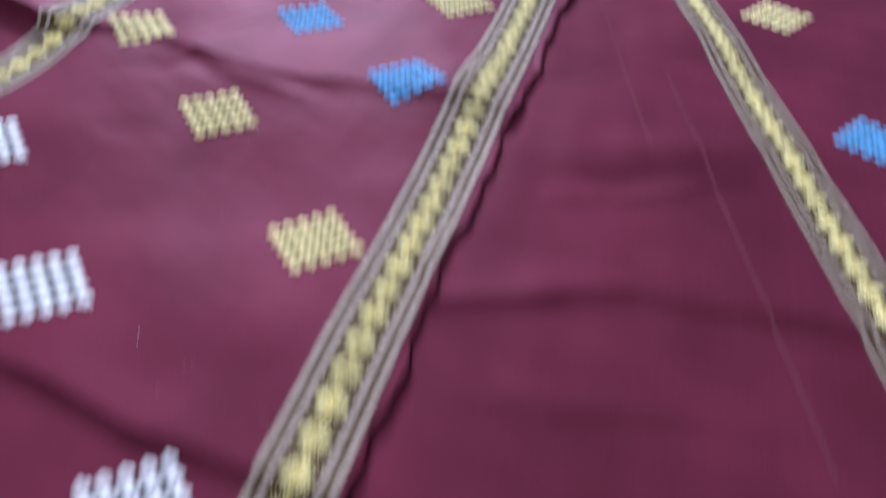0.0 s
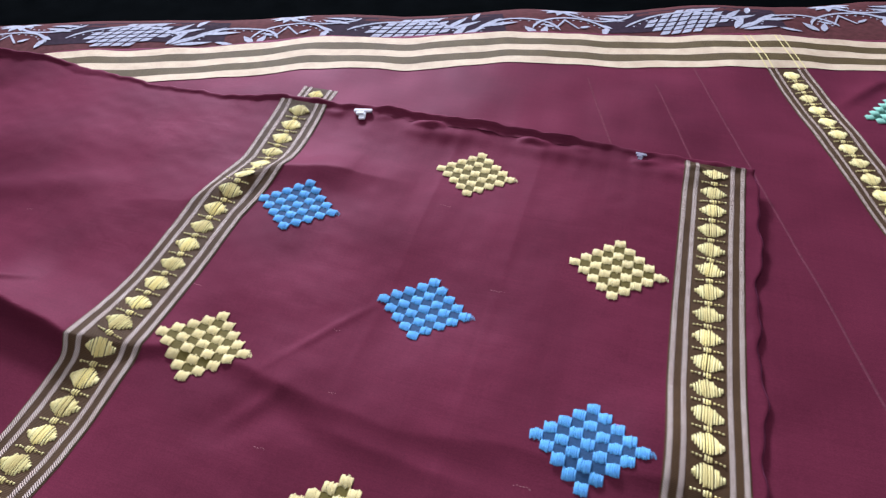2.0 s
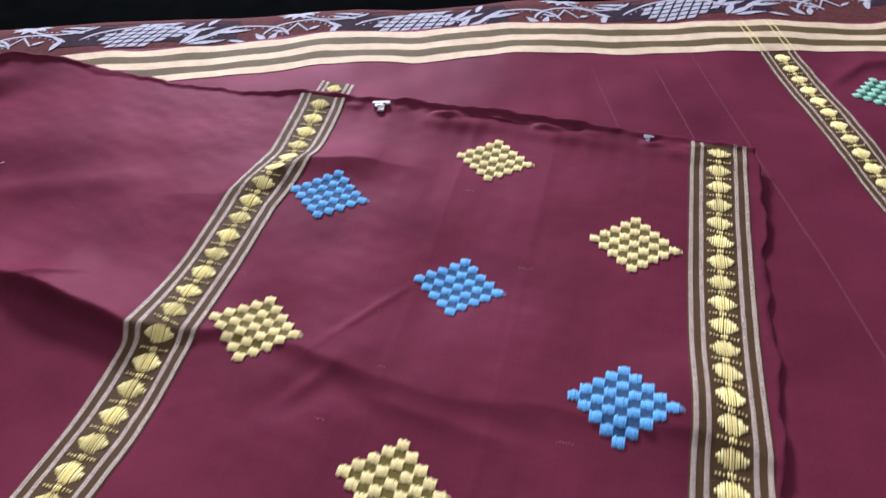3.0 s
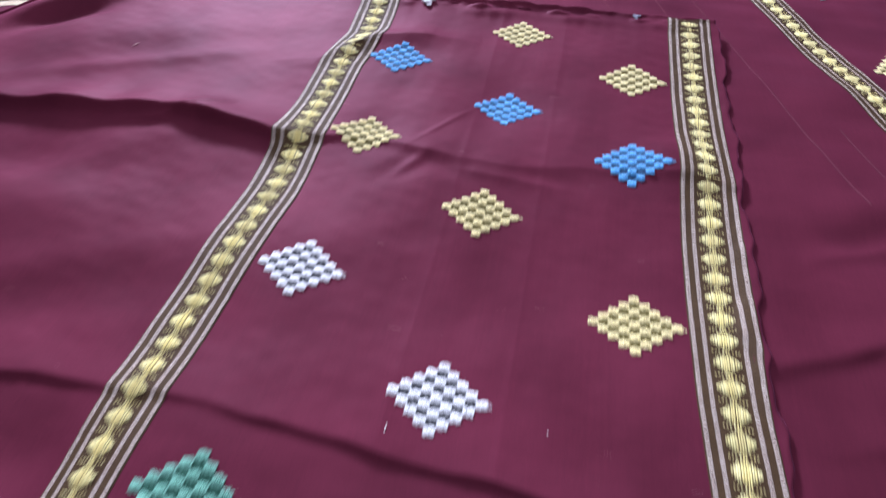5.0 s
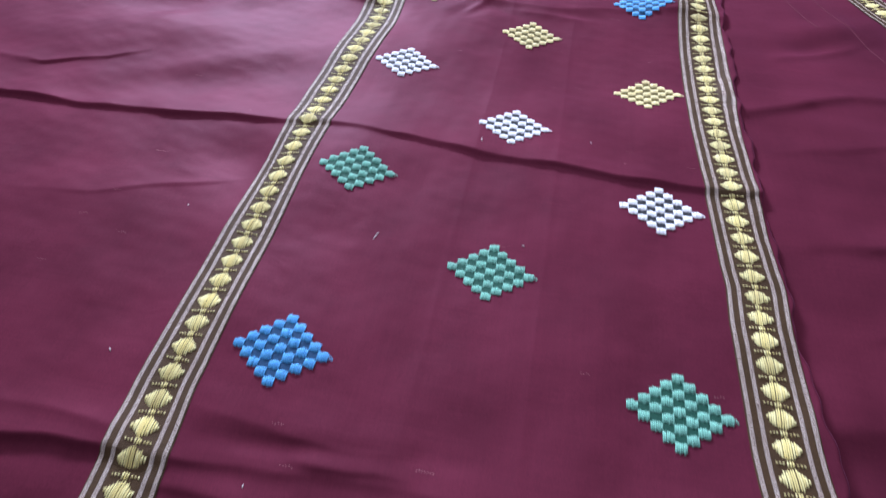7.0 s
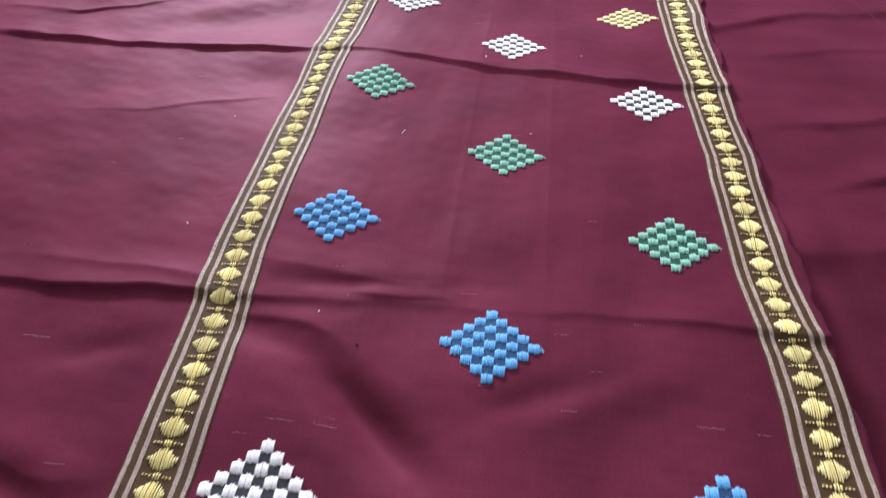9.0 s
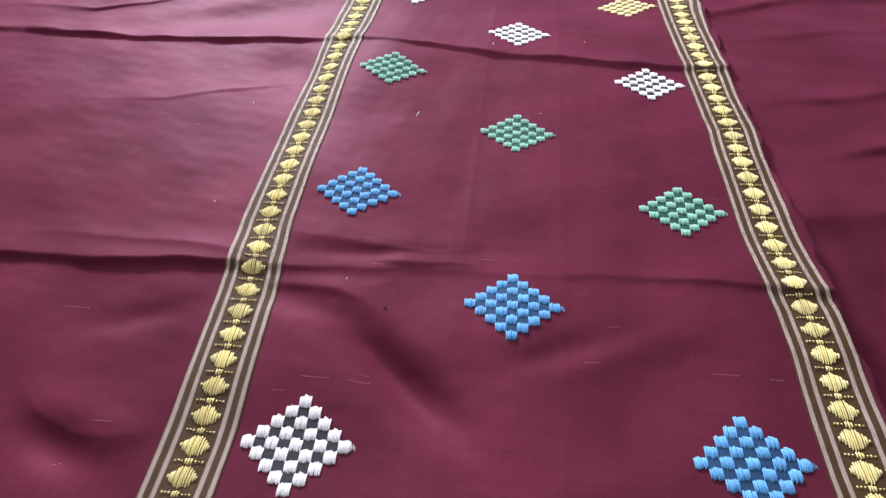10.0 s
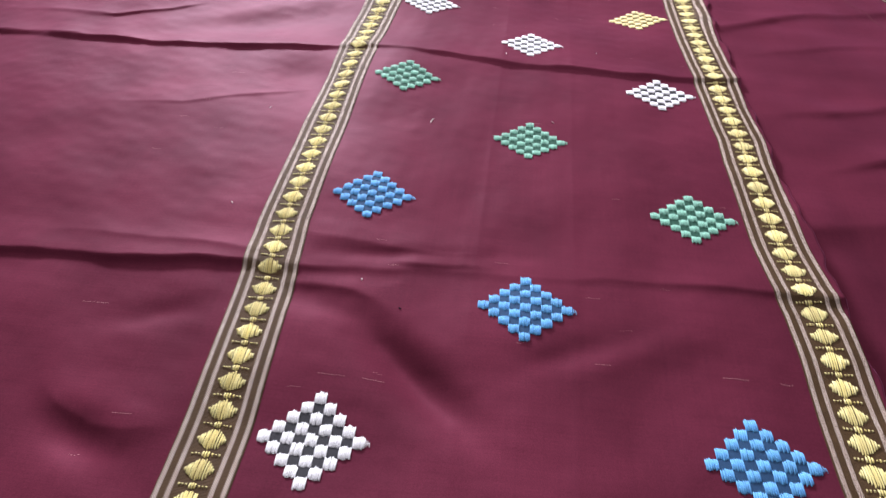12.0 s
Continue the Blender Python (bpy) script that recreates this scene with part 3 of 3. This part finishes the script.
def dash_mesh():
    """Three short threads with three dots at either side."""
    specs = []
    for i in range(9):
        d = abs(i - 4)
        x = (i - 4) * (0.0024 if d < 2 else 0.0030)
        half = 0.0031 if d == 0 else 0.0025 if d == 1 else 0.0010
        specs.append((x + random.uniform(-2e-4, 2e-4), -half + random.uniform(-4e-4, 4e-4), half + random.uniform(-4e-4, 4e-4), 0.0018, 0.0011))
    return threads(specs, M_GOLD, "gold_dash")


OVALS, DASHES = [oval_mesh() for _ in range(14)], [dash_mesh() for _ in range(8)]
PITCH = 0.0283


def spread(y):
    """How far the borders are drawn out sideways along the cloth."""
    return np.interp(y, (0.1, 0.5), (0.965, 1.06))


def border(cloth, centre, y0, y1, fn, low=False, turn=0.0, wide=0.0041, size=1.0):
    """A border: olive ground, four silver stripes, gold ovals with rows of dashes between."""
    ground = part("border", band(-0.0318 * size, 0.0318 * size, y0, y1, fn, M_BROWN, 0.0010, "border", centre, low), cloth,
                  "olive-brown border with gold ovals and silver stripes")
    for a in (-0.0315, -0.0214, 0.0151, 0.0252):
        a = (a + 0.00315) * size - 0.00315
        part("silver_stripe", band(a + (0.0063 - wide) * 0.5, a + (0.0063 + wide) * 0.5, y0, y1, fn, M_SILVER, 0.0018, "silver_stripe", centre, low), ground)
    y = y1 - 0.016
    while y > y0 + 0.02:
        for meshes, yy in ((OVALS, y), (DASHES, y - PITCH / 2)):
            e = 0.004
            x = float(centre(yy))
            lean = -np.degrees(np.arctan((float(centre(yy + e)) - float(centre(yy - e))) / (2 * e)))
            wx, wy = to_world(x, yy) if low else (x, yy)
            part("gold_oval" if meshes is OVALS else "gold_dash", random.choice(meshes), ground, m=lie(fn, wx, wy, turn + lean * 0.3 + random.gauss(0, 2.5), 0.0015) @ Matrix.Diagonal((size * (1 if low else float(spread(yy))), 1, 1, 1)))
        y -= PITCH
    return ground


def bend(u, v):
    """How far the striped end of the lower cloth lies out of line."""
    d = np.interp(u, (-0.9, -0.65, -0.45, -0.27, -0.07, 0.08, 0.25, 0.43, 0.6, 0.9), (-0.02, -0.016, -0.004, 0.010, 0.015, 0.011, -0.004, -0.018, -0.036, -0.05))
    return v + d * smooth01((v - 0.95) / 0.3)


lower = thing("spread_cloth", "maroon handloom cloth with cream-striped end spread flat on the bedspread", "cloth", "maroon cloths")
us = np.r_[np.linspace(-1.9, -0.1, 150), np.linspace(-0.09, 0.92, 195)]
vs = np.r_[np.linspace(-1.6, -0.7, 40), np.linspace(-0.69, 1.345, 400)]
U, V = np.meshgrid(us, vs)
X, Y = to_world(U, bend(U, V))
Z = low_z(X, Y)
Z = np.vstack([Z, Z[-1] - 0.004])
X, Y = np.vstack([X, X[-1] - 0.001 * ST]), np.vstack([Y, Y[-1] + 0.001])
part("fabric", mesh_of("fabric", np.stack([X, Y, Z], -1).reshape(-1, 3), grid_faces(*X.shape), M_LOWER), lower)


def stripe(v0, v1, material, name, label):
    us = np.linspace(-1.89, 0.91, 390)
    vs = np.linspace(v0, v1, 4)
    U, V = np.meshgrid(us, vs)
    V = V + 0.0022 * np.sin(U * 27 + 1) + 0.0012 * np.sin(U * 61)
    V = np.minimum(V, 1.3445)
    X, Y = to_world(U, bend(U, V))
    part(name, mesh_of(name, np.stack([X, Y, low_z(X, Y) + 0.0009], -1).reshape(-1, 3), grid_faces(*X.shape), material, np.stack([V, U], -1).reshape(-1, 2)), lower, label)


edges = np.linspace(1.247, 1.340, 6)
for k in range(5):
    stripe(edges[k] + 0.0003, edges[k + 1] - 0.0003, (M_CREAM, M_OLIVE)[k % 2], ("cream_stripe", "olive_stripe")[k % 2], ("cream woven stripe", "olive woven stripe")[k % 2])


def low_centre(v):
    return np.interp(v, (0.4, 0.9, 1.25), (0.428, 0.415, 0.413))


border(lower, low_centre, -1.59, 1.226, low_z, True, TURN_LOW, wide=0.0034, size=0.90)
for du in (-0.0278, -0.0188, 0.0188, 0.0278):
    part("pale_line", band(du - 0.0008, du + 0.0008, 1.227, 1.322, low_z, M_GOLD, 0.0016, "pale_line", low_centre, True), lower, "thin gold line across the stripes")
for colour, u, v in (("green", 0.513, 1.104), ("yellow", 0.512, 0.83), ("blue", 0.528, 0.565)):
    x, y = to_world(u, v)
    motif(lower, colour, x, y, low_z, TURN_LOW)
for u, v0, v1 in ((0.285, 0.55, 1.25), (0.22, 0.9, 1.2), (0.13, 1.02, 1.22), (0.335, 0.2, 0.7)):
    part("pale_thread", band(-0.0013, 0.0013, v0, v1, low_z, M_PALE, 0.0006, "pale_thread", lambda b, u=u: u + 0.0 * b, True, 0.01), lower, "thin pale warp thread")

# ---- upper cloth ----
upper = thing("folded_cloth", "creased maroon satin cloth with gold borders and woven diamond motifs", "cloth", "maroon cloths")
COLS, ROWS = 480, 740
s = np.interp(np.linspace(0, 1, COLS), (0, 0.2, 1), (0, 0.3, 1))
t = np.interp(np.linspace(0, 1, ROWS), (0, 0.05, 1), (0, 0.23, 1))
S, T = np.meshgrid(s, t)
Y = -1.15 + T * 2.2
X = -1.5 + S * (right_edge(Y) + 1.5)
Y = -1.15 + T * (hem_line(X) + 1.15)
X = -1.5 + S * (right_edge(Y) + 1.5)
Z = up_z(X, Y)
for dy, dz in ((0.0015, 0.0012), (0.001, 0.003), (-0.014, 0.006)):
    X, Y, Z = np.vstack([X, X[-1]]), np.vstack([Y, Y[ROWS - 1] + dy]), np.vstack([Z, Z[ROWS - 1] - dz])
for dx, dz in ((0.0015, 0.0012), (0.001, 0.003), (-0.014, 0.006)):
    X, Y, Z = np.c_[X, X[:, COLS - 1] + dx], np.c_[Y, Y[:, -1]], np.c_[Z, Z[:, COLS - 1] - dz]
part("fabric", mesh_of("fabric", np.stack([X, Y, Z], -1).reshape(-1, 3), grid_faces(*X.shape), M_UPPER), upper)


def left_centre(y):
    return np.interp(y, (-1.2, -0.45, -0.34, -0.28, -0.2, 0.1, 0.3, 0.5, 0.65, 0.80, 0.90, 1.03), (-0.603, -0.615, -0.620, -0.624, -0.631, -0.632, -0.629, -0.617, -0.621, -0.621, -0.609, -0.615))


def right_centre(y):
    return np.interp(y, (-1.2, -0.45, -0.33, -0.28, -0.24, -0.17, -0.03, 0.02, 0.05, 0.1, 0.3, 1.1), (-0.058, -0.0665, -0.065, -0.067, -0.0725, -0.077, -0.081, -0.079, -0.082, -0.085, -0.0930, -0.0955))


border(upper, left_centre, -1.14, 1.016, up_z)
border(upper, right_centre, -1.14, 1.016, up_z)
border(upper, lambda b: -0.606 + 0.0 * np.asarray(b, float), 1.012, 1.052, lambda x, y: low_z(x, y) + 0.009, size=0.75)
for colour, x, y, turn, tall in (
    ("blue", -0.537, 0.835, 0, 1.03), ("yellow", -0.538, 0.638, 0, 1.03), ("white", -0.538, 0.386, 0, 1.03),
    ("green", -0.540, 0.123, 0, 1.03), ("blue", -0.538, -0.148, 0, 1.03), ("white", -0.531, -0.460, 2, 1.20),
    ("yellow", -0.360, 0.944, 0, 1.03), ("blue", -0.357, 0.741, 0, 1.03), ("yellow", -0.361, 0.522, 0, 1.03),
    ("white", -0.360, 0.257, 0, 1.03), ("green", -0.356, -0.005, 0, 1.03), ("blue", -0.353, -0.301, 1, 1.07),
    ("yellow", -0.184, 0.836, 0, 1.03), ("blue", -0.184, 0.635, 0, 1.03), ("yellow", -0.179, 0.386, 0, 1.03),
    ("white", -0.173, 0.125, 0, 1.03), ("green", -0.166, -0.141, 0, 1.03), ("blue", -0.155, -0.446, 4, 1.10),
):
    motif(upper, colour, x, y, up_z, turn, tall)


# ---- small things ----
def clip(x, y, material, label, size, turn):
    """A small plastic fastener: a cross bar, a stem and a foot."""
    ob = thing("plastic_tag", label, "tag")
    ob.matrix_basis = lie(up_z, x, y - 0.012, turn, 0.0012)
    for name, lo, hi in (("bar", (-0.5, 0.12, 0.0), (0.5, 0.34, 0.16)), ("stem", (-0.16, -0.4, 0.0), (0.2, 0.12, 0.13)), ("foot", (-0.34, -0.12, 0.02), (0.12, 0.11, 0.2))):
        bm = bmesh.new()
        bmesh.ops.create_cube(bm, size=1.0)
        for v in bm.verts:
            v.co = Vector([(lo[k] + (v.co[k] + 0.5) * (hi[k] - lo[k])) * size for k in range(3)])
        bmesh.ops.bevel(bm, geom=bm.edges[:], offset=size * 0.04, segments=2, affect="EDGES")
        me = bpy.data.meshes.new(name)
        bm.to_mesh(me)
        bm.free()
        me.materials.append(material)
        part(name, me, ob)


clip(-0.529, 1.024, M_CLIP, "small white plastic tag at the hem of the maroon cloth", 0.024, 10)
clip(-0.178, 1.027, M_CLIP_GREY, "small bluish grey plastic tag at the hem of the maroon cloth", 0.013, -10)


def lint(x, y, length, turn, material, fn=up_z, width=0.0012):
    me = threads([(0, -length / 2, length / 2, width, width)], material, "lint")
    ob = new("lint", me)
    ob.matrix_basis = lie(fn, x, y, turn, 0.0002)
    tagged(ob, "pale speck of lint on the maroon cloth", "lint", "lint on the cloth")


for x, y, length, turn, mat in ((-0.702, -0.175, 0.004, 40, M_LINT), (-0.489, 0.020, 0.012, -15, M_LINT), (-0.962, 0.792, 0.011, -40, M_RED),
                                (-0.524, -0.278, 0.003, 0, M_LINT), (-0.257, 0.242, 0.003, 20, M_LINT), (-0.325, 0.039, 0.003, 70, M_LINT),
                                (-0.398, 0.217, 0.007, 5, M_LINT), (-0.478, -0.312, 0.003, 60, M_NAVY), (-0.72, 0.03, 0.003, 0, M_LINT)):
    lint(x, y, length, turn, mat)
for x, y, length in ((-0.789, -0.339, 0.030), (-0.49, -0.395, 0.022), (-0.53, -0.395, 0.028), (-0.38, -0.239, 0.018), (-0.16, -0.36, 0.025), (-0.115, -0.361, 0.012),
                     (-0.28, -0.36, 0.015), (-0.70, -0.46, 0.02), (-0.80, 0.12, 0.02), (-0.42, 0.33, 0.015)):
    part("slub", threads([(random.uniform(-2e-4, 2e-4), -length / 2 + k * 0.0024, -length / 2 + k * 0.0024 + 0.0013, 0.0006, 0.0001) for k in range(int(length / 0.0024))], M_SLUB, "slub"), upper, "pale slub in the weave", lie(up_z, x, y, 90, 0.0003))
lint(-0.163, 0.656, 0.006, 30, M_LILAC)
for k in range(40):
    x, y = random.uniform(-0.85, -0.12), random.uniform(-0.52, 0.95)
    n = random.randint(2, 6)
    part("slub", threads([(random.uniform(-8e-4, 8e-4), i * 0.0026, i * 0.0026 + 0.001, 0.0006, 0.0001) for i in range(n)], M_SLUB, "slub"), upper, "",
         lie(up_z, x, y, 90, 0.0003))
